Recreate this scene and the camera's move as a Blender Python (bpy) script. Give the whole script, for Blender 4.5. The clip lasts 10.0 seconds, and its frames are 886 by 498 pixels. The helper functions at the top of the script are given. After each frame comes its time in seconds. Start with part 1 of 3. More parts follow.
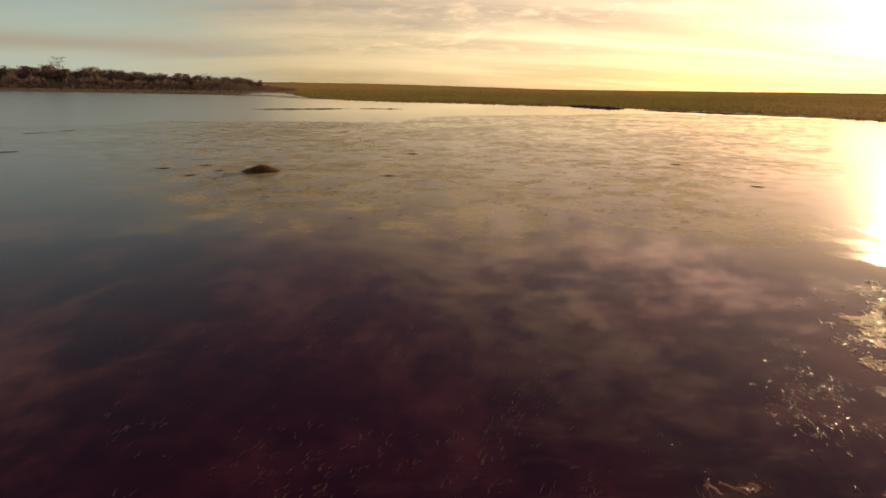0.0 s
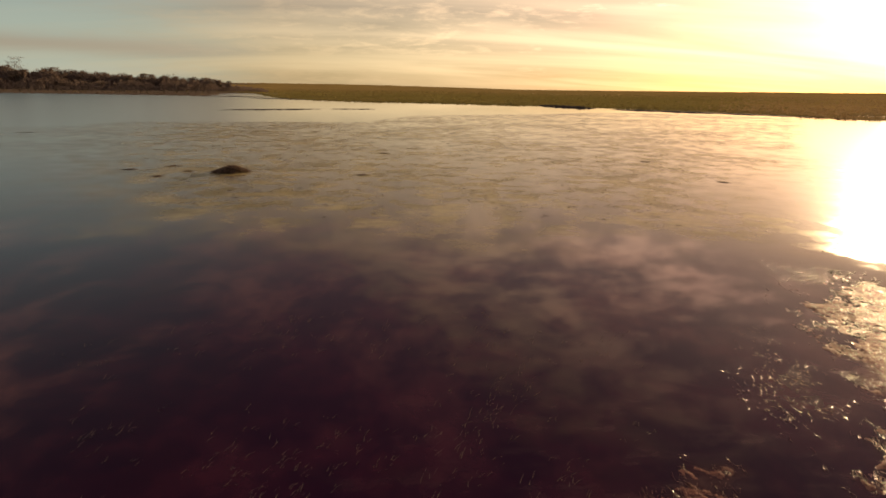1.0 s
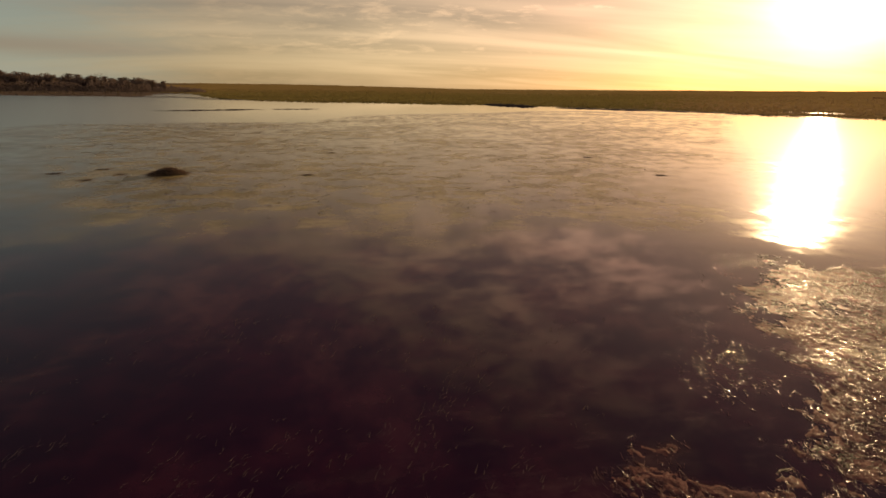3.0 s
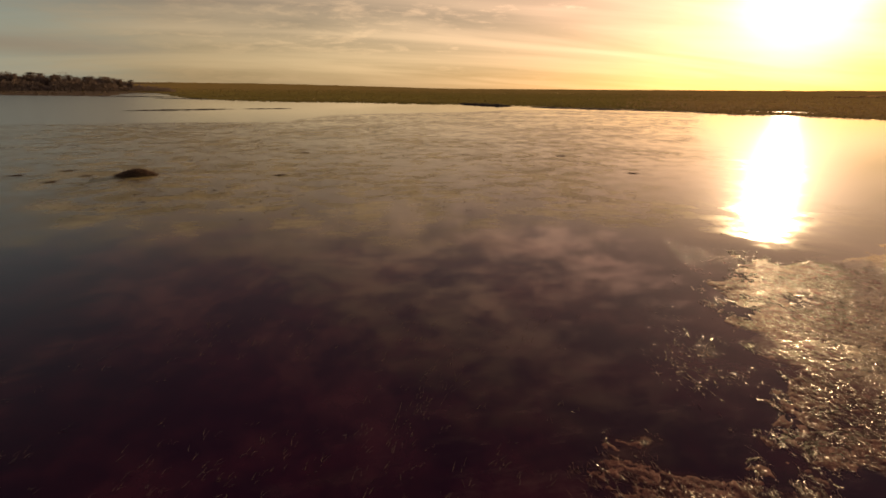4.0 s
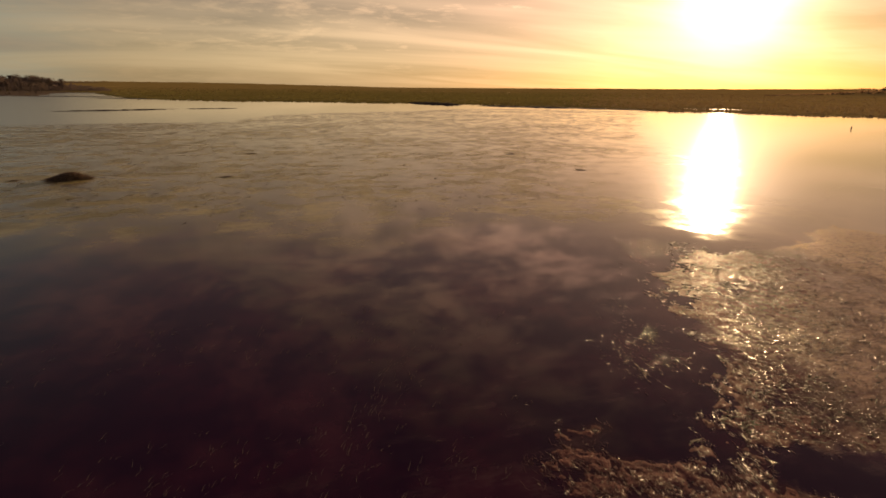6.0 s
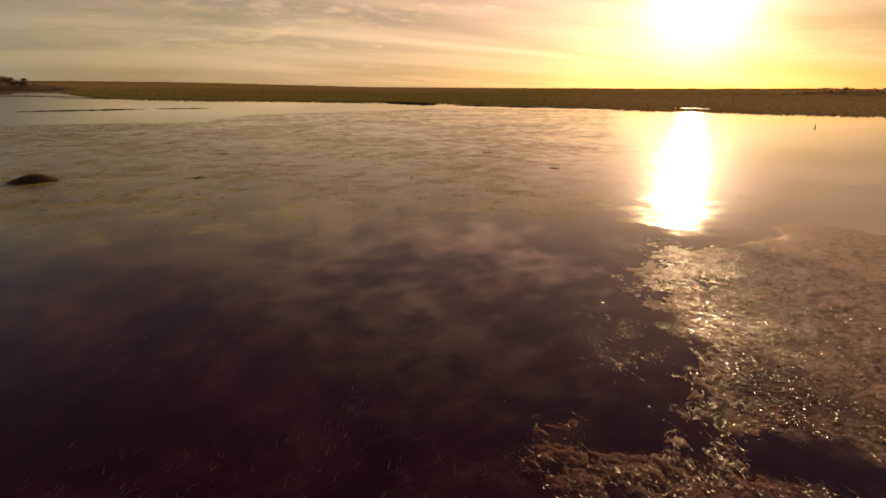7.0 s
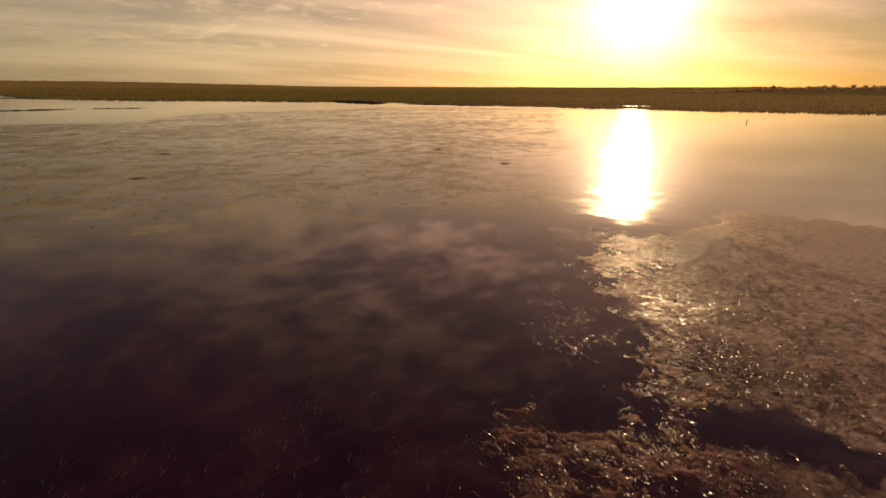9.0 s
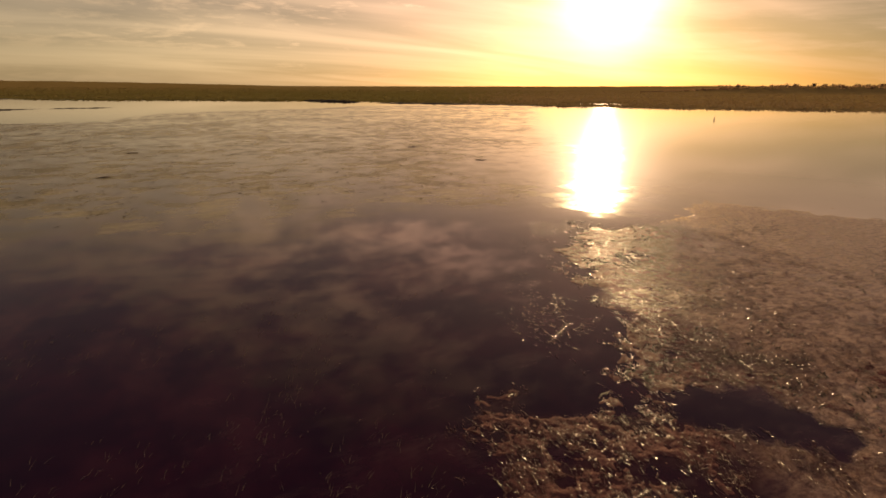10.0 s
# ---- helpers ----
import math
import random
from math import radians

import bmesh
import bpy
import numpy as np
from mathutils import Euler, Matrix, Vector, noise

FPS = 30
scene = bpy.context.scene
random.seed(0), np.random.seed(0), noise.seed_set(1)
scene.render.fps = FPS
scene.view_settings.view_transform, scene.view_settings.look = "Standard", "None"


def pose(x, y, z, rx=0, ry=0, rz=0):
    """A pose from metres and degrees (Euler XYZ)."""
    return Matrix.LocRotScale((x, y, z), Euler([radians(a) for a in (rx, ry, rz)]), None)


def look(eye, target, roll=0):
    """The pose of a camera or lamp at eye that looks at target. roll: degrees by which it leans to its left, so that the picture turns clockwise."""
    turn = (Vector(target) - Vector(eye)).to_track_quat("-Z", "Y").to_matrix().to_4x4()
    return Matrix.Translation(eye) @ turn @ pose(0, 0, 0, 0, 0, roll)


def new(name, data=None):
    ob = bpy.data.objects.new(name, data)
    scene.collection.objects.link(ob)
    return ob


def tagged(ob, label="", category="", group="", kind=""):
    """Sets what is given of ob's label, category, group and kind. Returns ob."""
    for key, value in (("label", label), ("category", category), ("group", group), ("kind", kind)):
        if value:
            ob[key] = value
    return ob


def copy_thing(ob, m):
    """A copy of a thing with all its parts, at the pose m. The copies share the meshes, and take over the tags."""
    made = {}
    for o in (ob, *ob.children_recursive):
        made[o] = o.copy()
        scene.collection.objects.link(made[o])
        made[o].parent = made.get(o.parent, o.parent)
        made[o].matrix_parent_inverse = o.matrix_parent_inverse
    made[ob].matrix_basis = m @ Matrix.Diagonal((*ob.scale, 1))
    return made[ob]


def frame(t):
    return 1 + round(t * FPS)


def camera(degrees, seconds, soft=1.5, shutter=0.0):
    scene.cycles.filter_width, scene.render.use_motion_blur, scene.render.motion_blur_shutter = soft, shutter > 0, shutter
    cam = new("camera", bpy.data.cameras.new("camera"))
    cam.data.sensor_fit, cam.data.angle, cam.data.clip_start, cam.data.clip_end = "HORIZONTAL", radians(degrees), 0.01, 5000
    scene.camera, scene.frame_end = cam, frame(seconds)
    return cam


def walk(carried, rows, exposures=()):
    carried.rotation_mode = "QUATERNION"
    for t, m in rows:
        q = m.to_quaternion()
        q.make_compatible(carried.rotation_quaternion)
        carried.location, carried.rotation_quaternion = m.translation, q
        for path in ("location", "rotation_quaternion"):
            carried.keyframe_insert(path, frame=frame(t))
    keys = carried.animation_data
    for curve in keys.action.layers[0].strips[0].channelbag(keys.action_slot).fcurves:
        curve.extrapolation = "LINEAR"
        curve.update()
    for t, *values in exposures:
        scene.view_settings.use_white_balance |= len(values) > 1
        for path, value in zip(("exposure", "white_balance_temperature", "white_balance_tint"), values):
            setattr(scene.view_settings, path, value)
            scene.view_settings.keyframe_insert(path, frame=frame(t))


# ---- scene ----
cam = camera(78.9, 10.0, soft=1.7)
PATH = [
    (0, (0.117, 0.008, 4.275), (0.091, 1.923, 3.701), 1.0),
    (0.5, (0.111, 0.019, 4.219), (0.133, 1.935, 3.647), 1.0),
    (1, (0.11, 0.028, 4.175), (0.178, 1.943, 3.604), 0.9),
    (1.5, (0.113, 0.034, 4.142), (0.228, 1.947, 3.572), 0.8),
    (2, (0.118, 0.038, 4.119), (0.28, 1.948, 3.548), 0.8),
    (2.5, (0.126, 0.04, 4.102), (0.334, 1.945, 3.532), 0.7),
    (4, (0.16, 0.035, 4.084), (0.498, 1.922, 3.513), 0.7),
    (4.5, (0.172, 0.032, 4.084), (0.552, 1.91, 3.513), 0.6),
    (5, (0.183, 0.027, 4.084), (0.605, 1.897, 3.512), 0.6),
    (5.5, (0.193, 0.023, 4.083), (0.656, 1.882, 3.511), 0.6),
    (7, (0.21, 0.009, 4.057), (0.794, 1.834, 3.484), 0.6),
    (7.5, (0.209, 0.005, 4.037), (0.834, 1.816, 3.464), 0.5),
    (8, (0.203, 0.002, 4.008), (0.869, 1.799, 3.434), 0.5),
    (8.5, (0.193, 0.001, 3.969), (0.9, 1.782, 3.395), 0.5),
    (9, (0.177, 0.001, 3.919), (0.924, 1.765, 3.345), 0.5),
    (9.5, (0.154, 0.003, 3.856), (0.943, 1.748, 3.281), 0.5),
    (10, (0.125, 0.007, 3.778), (0.954, 1.733, 3.203), 0.4),
]
EXPOSURES = [(0, 0.52, 7850, 17), (2.5, 0.04, 8100, 19), (5, -0.16, 8350, 21), (7.5, -0.17, 8450, 21), (10, -0.16, 8450, 21)]
walk(cam, [(t, look(eye, target, roll)) for t, eye, target, roll in PATH], EXPOSURES)

# ---- world and sun ----
SUN_AZ, SUN_EL = 41.7, 8.8          # degrees clockwise from +y, degrees up


def heading(az, el=0.0):
    a, e = radians(az), radians(el)
    return Vector((math.sin(a) * math.cos(e), math.cos(a) * math.cos(e), math.sin(e)))


sun_way = heading(SUN_AZ, SUN_EL)


class Nodes:
    """A short hand for node trees."""

    def __init__(self, tree):
        self.tree = tree
        tree.nodes.clear()

    def add(self, kind, **settings):
        node = self.tree.nodes.new(kind)
        for key, value in settings.items():
            if key == "op":
                node.operation = value
            elif key == "blend":
                node.data_type, node.blend_type = "RGBA", value
            elif key == "noise_dims":
                node.noise_dimensions = value
        return node

    def put(self, socket, value):
        if isinstance(value, bpy.types.NodeSocket):
            self.tree.links.new(value, socket)
        elif isinstance(value, (tuple, list)) and socket.type == "RGBA" and len(value) == 3:
            socket.default_value = (*value, 1)
        else:
            socket.default_value = value

    def math(self, op, a, b=0.0, clamp=False):
        node = self.add("ShaderNodeMath", op=op)
        node.use_clamp = clamp
        self.put(node.inputs[0], a), self.put(node.inputs[1], b)
        return node.outputs[0]

    def vec(self, op, a, b=(0, 0, 0)):
        node = self.add("ShaderNodeVectorMath", op=op)
        self.put(node.inputs[0], a), self.put(node.inputs[1], b)
        return node.outputs["Value"] if op in ("DOT_PRODUCT", "LENGTH") else node.outputs["Vector"]

    def mix(self, fac, a, b, blend="MIX"):
        node = self.add("ShaderNodeMix", blend=blend)
        self.put(node.inputs[0], fac), self.put(node.inputs[6], a), self.put(node.inputs[7], b)
        return node.outputs[2]

    def noise(self, where, scale, detail=4.0, rough=0.55, warp=0.0):
        node = self.add("ShaderNodeTexNoise", noise_dims="3D")
        self.put(node.inputs["Vector"], where)
        node.inputs["Scale"].default_value, node.inputs["Detail"].default_value = scale, detail
        node.inputs["Roughness"].default_value, node.inputs["Distortion"].default_value = rough, warp
        return node.outputs["Fac"]

    def ramp(self, fac, *stops):
        node = self.add("ShaderNodeValToRGB")
        self.put(node.inputs[0], fac)
        els = node.color_ramp.elements
        while len(els) < len(stops):
            els.new(0.5)
        for el, (pos, col) in zip(els, stops):
            el.position = pos
            el.color = (*col, 1) if isinstance(col, tuple) else (col, col, col, 1)
        return node.outputs[0]

    def step(self, x, lo, hi):
        node = self.add("ShaderNodeMapRange")
        node.interpolation_type = "SMOOTHSTEP"
        self.put(node.inputs[0], x)
        self.put(node.inputs[1], lo), self.put(node.inputs[2], hi)
        return node.outputs[0]

    def scaled(self, where, size):
        return self.vec("MULTIPLY", where, size)


world = bpy.data.worlds.new("evening_sky")
scene.world = world
world.use_nodes = True
n = Nodes(world.node_tree)
way = n.add("ShaderNodeTexCoord").outputs["Generated"]
sky = n.add("ShaderNodeTexSky")
sky.sky_type = "NISHITA"
sky.sun_disc = False
sky.sun_elevation, sky.sun_rotation = radians(SUN_EL), radians(SUN_AZ)
sky.air_density, sky.dust_density, sky.ozone_density = 1.0, 0.8, 1.0
split = n.add("ShaderNodeSeparateXYZ")
n.put(split.inputs[0], way)
up = n.math("MAXIMUM", split.outputs["Z"], 0.0)
near_sun = n.math("MAXIMUM", n.vec("DOT_PRODUCT", way, tuple(sun_way)), 0.0)
level = n.add("ShaderNodeCombineXYZ")
n.put(level.inputs[0], split.outputs["X"]), n.put(level.inputs[1], split.outputs["Y"])
level = n.vec("NORMALIZE", level.outputs[0])
# the cloud sheet, seen in perspective
drop = n.math("DIVIDE", 1.0, n.math("ADD", up, 0.13))
flat = n.add("ShaderNodeCombineXYZ")
n.put(flat.inputs[0], n.math("MULTIPLY", split.outputs["X"], drop))
n.put(flat.inputs[1], n.math("MULTIPLY", split.outputs["Y"], drop))
sheet = flat.outputs[0]


def laid(turn, size, shift=(0, 0, 0)):
    node = n.add("ShaderNodeMapping")
    n.put(node.inputs["Vector"], sheet)
    node.inputs["Rotation"].default_value = (0, 0, radians(turn))
    node.inputs["Scale"].default_value = size
    node.inputs["Location"].default_value = shift
    return node.outputs[0]


# a bank of broken cloud stands ahead; the sky is clearer on both sides of it
turned = n.math("ARCTAN2", split.outputs["X"], split.outputs["Y"])
high = n.math("SUBTRACT", n.math("MINIMUM", up, 0.6), 0.26)
middle_az = n.math("ADD", 0.03, n.math("MULTIPLY", high, 1.3))
reach_az = n.math("SUBTRACT", 0.33, n.math("MULTIPLY", high, 0.3))
bank = n.math("SUBTRACT", 1.0, n.step(n.math("DIVIDE", n.math("ABSOLUTE", n.math("SUBTRACT", turned, middle_az)), reach_az), 0.45, 1.45))
lumps = n.noise(laid(20, (1.0, 1.0, 1.0), (3.1, 0.4, 0)), 2.3, 9, 0.62, 0.5)
small = n.noise(laid(35, (0.8, 1.15, 1.0), (0.6, 1.7, 0)), 8.5, 6, 0.58, 0.3)
fineness = n.math("SUBTRACT", 0.5, n.math("MULTIPLY", n.math("POWER", n.math("SUBTRACT", 1.0, up, clamp=True), 5.5), 0.32))
puffs = n.math("ADD", n.math("MULTIPLY", lumps, n.math("SUBTRACT", 1.0, fineness)), n.math("MULTIPLY", small, fineness))
# a loose row of bright puffs between the bank and the sun
row = n.math("MULTIPLY", n.math("SUBTRACT", 1.0, n.step(n.math("ABSOLUTE", n.math("SUBTRACT", up, 0.29)), 0.02, 0.07)),
             n.math("SUBTRACT", 1.0, n.step(n.math("ABSOLUTE", n.math("SUBTRACT", turned, 0.52)), 0.08, 0.20)))
puffs = n.math("ADD", puffs, n.math("MULTIPLY", row, 0.09))
streaks = n.noise(laid(-32, (0.25, 1.0, 1), (0.7, 2.2, 0)), 1.0, 5, 0.5, 1.0)
cover = n.step(n.math("ADD", puffs, n.math("MULTIPLY", n.math("SUBTRACT", bank, 0.5), 0.12)), 0.44, 0.70)
veil = n.step(streaks, 0.28, 0.75)
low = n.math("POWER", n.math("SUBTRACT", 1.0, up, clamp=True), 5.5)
cover = n.math("MULTIPLY", cover, n.math("SUBTRACT", 1.0, n.math("MULTIPLY", low, 0.55)))
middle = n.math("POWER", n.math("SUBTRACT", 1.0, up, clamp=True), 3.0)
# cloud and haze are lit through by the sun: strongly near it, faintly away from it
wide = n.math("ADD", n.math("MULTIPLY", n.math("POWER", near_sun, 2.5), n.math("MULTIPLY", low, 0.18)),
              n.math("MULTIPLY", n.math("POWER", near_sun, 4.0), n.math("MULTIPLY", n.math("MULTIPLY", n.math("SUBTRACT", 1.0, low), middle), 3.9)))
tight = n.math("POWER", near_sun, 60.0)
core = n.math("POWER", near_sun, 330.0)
# an added, unseen cut-off fades the sun's glow above it
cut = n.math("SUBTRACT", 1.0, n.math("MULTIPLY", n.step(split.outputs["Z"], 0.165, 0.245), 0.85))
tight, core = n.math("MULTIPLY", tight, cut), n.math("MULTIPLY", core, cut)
thick = n.math("ADD", 0.20, n.math("MULTIPLY", n.math("MAXIMUM", cover, n.math("MULTIPLY", veil, low)), 0.86))
# a long arched edge of high cloud: duller above it, bright along it
arc = n.math("MAXIMUM", n.vec("DOT_PRODUCT", level, tuple(heading(92))), 0.0)
rim = n.math("ADD", 0.078, n.math("MULTIPLY", n.math("POWER", arc, 2.0), 0.44))
rim = n.math("ADD", rim, n.math("MULTIPLY", n.math("SUBTRACT", streaks, 0.5), 0.05))
over = n.math("SUBTRACT", split.outputs["Z"], rim)
ahead = n.step(n.vec("DOT_PRODUCT", level, tuple(heading(3))), 0.88, 0.96)
dull = n.math("MULTIPLY", n.math("MULTIPLY", n.step(over, 0.0, 0.03), ahead), low)
edge = n.math("MULTIPLY", n.math("POWER", 2.718, n.math("MULTIPLY", n.math("POWER", n.math("MULTIPLY", over, 70.0), 2.0), -1.0)), ahead)
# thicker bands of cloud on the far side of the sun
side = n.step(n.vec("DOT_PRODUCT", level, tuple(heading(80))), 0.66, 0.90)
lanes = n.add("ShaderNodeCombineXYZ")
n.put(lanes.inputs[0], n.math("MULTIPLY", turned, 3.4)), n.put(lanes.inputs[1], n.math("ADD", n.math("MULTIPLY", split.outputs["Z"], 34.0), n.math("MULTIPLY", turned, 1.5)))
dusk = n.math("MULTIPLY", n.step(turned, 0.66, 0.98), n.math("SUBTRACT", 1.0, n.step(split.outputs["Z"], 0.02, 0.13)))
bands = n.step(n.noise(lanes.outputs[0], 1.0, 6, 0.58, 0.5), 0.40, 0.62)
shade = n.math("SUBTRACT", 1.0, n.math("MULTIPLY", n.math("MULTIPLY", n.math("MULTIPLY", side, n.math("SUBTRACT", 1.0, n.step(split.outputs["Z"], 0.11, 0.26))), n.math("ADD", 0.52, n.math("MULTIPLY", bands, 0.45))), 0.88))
shade = n.math("MULTIPLY", shade, n.math("SUBTRACT", 1.0, n.math("ADD", n.math("MULTIPLY", dull, 0.18), n.math("MULTIPLY", dusk, 0.42))))
clear = n.step(n.vec("DOT_PRODUCT", level, tuple(heading(-58))), 0.70, 0.92)
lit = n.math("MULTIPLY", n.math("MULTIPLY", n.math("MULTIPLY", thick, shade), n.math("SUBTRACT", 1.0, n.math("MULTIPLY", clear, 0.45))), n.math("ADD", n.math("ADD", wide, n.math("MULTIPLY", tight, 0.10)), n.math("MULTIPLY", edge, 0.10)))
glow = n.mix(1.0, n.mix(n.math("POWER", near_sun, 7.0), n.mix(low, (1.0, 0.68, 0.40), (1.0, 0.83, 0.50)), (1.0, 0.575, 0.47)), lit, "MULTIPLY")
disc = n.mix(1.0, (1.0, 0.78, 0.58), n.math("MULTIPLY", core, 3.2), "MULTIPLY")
# the clear sky away from the sun, with one grey bar of cloud low down
gap = n.math("SUBTRACT", 1.0, n.math("MULTIPLY", clear, 0.75))
haze = n.mix(low, n.mix(clear, (0.055, 0.016, 0.044), (0.018, 0.007, 0.021)), n.mix(clear, (0.215, 0.20, 0.14), (0.095, 0.175, 0.175)))
haze = n.mix(n.math("MULTIPLY", n.math("MULTIPLY", clear, n.math("POWER", middle, 1.25)), 0.85), haze, (0.21, 0.31, 0.33))
behind = n.step(n.vec("DOT_PRODUCT", level, tuple(heading(190))), -0.1, 0.7)
haze = n.mix(behind, haze, (0.29, 0.28, 0.31))
cloudy = n.mix(n.math("MULTIPLY", n.math("MULTIPLY", cover, gap), 0.8), haze, n.mix(low, (0.093, 0.047, 0.034), (0.255, 0.215, 0.155)))
cloudy = n.mix(n.math("MULTIPLY", n.math("MULTIPLY", n.math("MULTIPLY", veil, gap), low), 0.7), cloudy, (0.35, 0.315, 0.23))
bar_z = n.math("SUBTRACT", split.outputs["Z"], n.math("ADD", 0.046, n.math("MULTIPLY", streaks, 0.016)))
bar_fac = n.math("MULTIPLY", n.math("POWER", 2.718, n.math("MULTIPLY", n.math("POWER", n.math("MULTIPLY", bar_z, 75.0), 2.0), -1.0)), n.step(n.vec("DOT_PRODUCT", level, tuple(heading(-45))), 0.84, 0.94))
cloudy = n.mix(n.math("MULTIPLY", bar_fac, 0.85), cloudy, (0.155, 0.15, 0.15))
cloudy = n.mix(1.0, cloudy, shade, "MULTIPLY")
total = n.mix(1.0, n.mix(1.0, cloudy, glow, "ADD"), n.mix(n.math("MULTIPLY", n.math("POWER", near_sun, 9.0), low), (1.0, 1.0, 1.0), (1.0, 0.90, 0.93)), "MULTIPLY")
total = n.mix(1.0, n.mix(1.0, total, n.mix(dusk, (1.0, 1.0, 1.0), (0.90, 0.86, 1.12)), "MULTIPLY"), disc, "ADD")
back = n.add("ShaderNodeBackground")
n.put(back.inputs["Color"], sky.outputs[0])
back.inputs["Strength"].default_value = 0.028
back2 = n.add("ShaderNodeBackground")
n.put(back2.inputs["Color"], total)
back2.inputs["Strength"].default_value = 1.0
both = n.add("ShaderNodeAddShader")
n.put(both.inputs[0], back.outputs[0]), n.put(both.inputs[1], back2.outputs[0])
n.put(n.add("ShaderNodeOutputWorld").inputs["Surface"], both.outputs[0])

sun = new("sun", bpy.data.lights.new("sun", "SUN"))
sun.data.energy, sun.data.angle, sun.data.color = 5.0, radians(0.7), (1.0, 0.76, 0.46)
sun.matrix_world = look((0, 0, 0), tuple(-sun_way))


# ---- materials ----
def material(name, rough=0.6, spec=0.5):
    mat = bpy.data.materials.new(name)
    mat.use_nodes = True
    m = Nodes(mat.node_tree)
    bsdf = m.add("ShaderNodeBsdfPrincipled")
    bsdf.inputs["Roughness"].default_value = rough
    bsdf.inputs["Specular IOR Level"].default_value = spec
    m.put(m.add("ShaderNodeOutputMaterial").inputs["Surface"], bsdf.outputs[0])
    where = m.add("ShaderNodeTexCoord").outputs["Object"]
    return mat, m, bsdf, where


def bumped(m, bsdf, height, strength=0.3, distance=0.05):
    node = m.add("ShaderNodeBump")
    node.inputs["Distance"].default_value = distance
    m.put(node.inputs["Strength"], strength)
    m.put(node.inputs["Height"], height)
    m.put(bsdf.inputs["Normal"], node.outputs[0])


def leafy(name, low_col, high_col, through_share=0.5, rough=0.6, spec=0.4):
    """Leaves and blades: a gloss on top, and light passing through."""
    mat, m, b, w = material(name, rough, spec)
    island = m.add("ShaderNodeNewGeometry").outputs["Random Per Island"]
    col = m.mix(m.math("MULTIPLY", m.math("ADD", island, m.noise(w, 0.05, 4)), 0.55, clamp=True), low_col, high_col)
    m.put(b.inputs["Base Color"], col)
    trans = m.add("ShaderNodeBsdfTranslucent")
    m.put(trans.inputs["Color"], col)
    mixed = m.add("ShaderNodeMixShader")
    mixed.inputs[0].default_value = through_share
    m.put(mixed.inputs[1], b.outputs[0]), m.put(mixed.inputs[2], trans.outputs[0])
    out = [x for x in m.tree.nodes if x.bl_idname == "ShaderNodeOutputMaterial"][0]
    m.put(out.inputs["Surface"], mixed.outputs[0])
    return mat


water_mat, m, b, w = material("still_lagoon_water", 0.05)
b.inputs["IOR"].default_value = 1.38


def plan_mask(name):
    node = m.add("ShaderNodeAttribute")
    node.attribute_name = name
    return node.outputs["Fac"]


far_weed, near_mat, breeze, pale = plan_mask("weed"), plan_mask("mat"), plan_mask("breeze"), plan_mask("pale")
patch = m.step(m.noise(w, 0.7, 8, 0.66, 0.1), 0.40, 0.72)
under = m.mix(patch, (0.012, 0.0007, 0.0075), (0.034, 0.005, 0.0125))
film = m.step(m.math("ADD", m.noise(w, 0.8, 5, 0.6, 0.0), m.math("MULTIPLY", m.math("SUBTRACT", m.noise(w, 0.13, 3), 0.5), 0.6)), 0.33, 0.67)
bed = m.math("MULTIPLY", film, far_weed)
algae = m.mix(m.step(m.noise(w, 0.42, 5, 0.6, 0.0), 0.36, 0.66), (0.18, 0.145, 0.05), (0.37, 0.30, 0.12))
blotch = m.step(m.noise(m.scaled(w, (1.0, 0.7, 1.0)), 0.33, 9, 0.68, 0.2), 0.46, 0.68)
under = m.mix(m.math("MULTIPLY", blotch, m.math("ADD", 0.45, m.math("MULTIPLY", plan_mask("mid"), 0.5))), under, m.mix(plan_mask("mid"), (0.068, 0.016, 0.026), (0.085, 0.033, 0.031)))
tone = m.mix(m.math("ADD", m.math("MULTIPLY", far_weed, 0.25), m.math("MULTIPLY", bed, 0.70)), under, algae)
near_mat = m.step(m.math("ADD", near_mat, m.math("MULTIPLY", m.math("SUBTRACT", m.noise(w, 2.6, 9, 0.7), 0.5), 2.2)), 0.30, 0.85)
scum = m.step(m.noise(w, 2.2, 9, 0.7, 0.6), 0.22, 0.56)
cover_near = m.math("MULTIPLY", m.math("MULTIPLY", near_mat, scum), pale)
# pale water right of the sun: reflected sky is put into the colour
tone = m.mix(m.math("MULTIPLY", plan_mask("sky_sheen"), 0.8), tone, m.mix(m.noise(w, 0.1, 5), (0.42, 0.30, 0.20), (0.54, 0.40, 0.26)))
wisp = m.math("MULTIPLY", m.step(m.noise(m.scaled(w, (0.8, 1.7, 1.0)), 1.1, 10, 0.72, 0.1), 0.48, 0.74), plan_mask("margin"))
tone = m.mix(m.math("MULTIPLY", wisp, 0.2), tone, (0.22, 0.145, 0.125))
matted = m.math("MULTIPLY", m.step(plan_mask("root"), 0.15, 0.9), m.math("ADD", 0.12, m.math("MULTIPLY", scum, 0.38)))
m.put(b.inputs["Specular IOR Level"], m.math("SUBTRACT", m.math("SUBTRACT", 0.5, m.math("ADD", m.math("MULTIPLY", bed, 0.28), m.math("MULTIPLY", far_weed, 0.12))), m.math("MULTIPLY", matted, 0.7), clamp=True))
tone = m.mix(matted, tone, m.mix(m.noise(m.scaled(w, (1.0, 2.2, 1.0)), 14.0, 6, 0.7), (0.035, 0.013, 0.015), (0.13, 0.066, 0.052)))
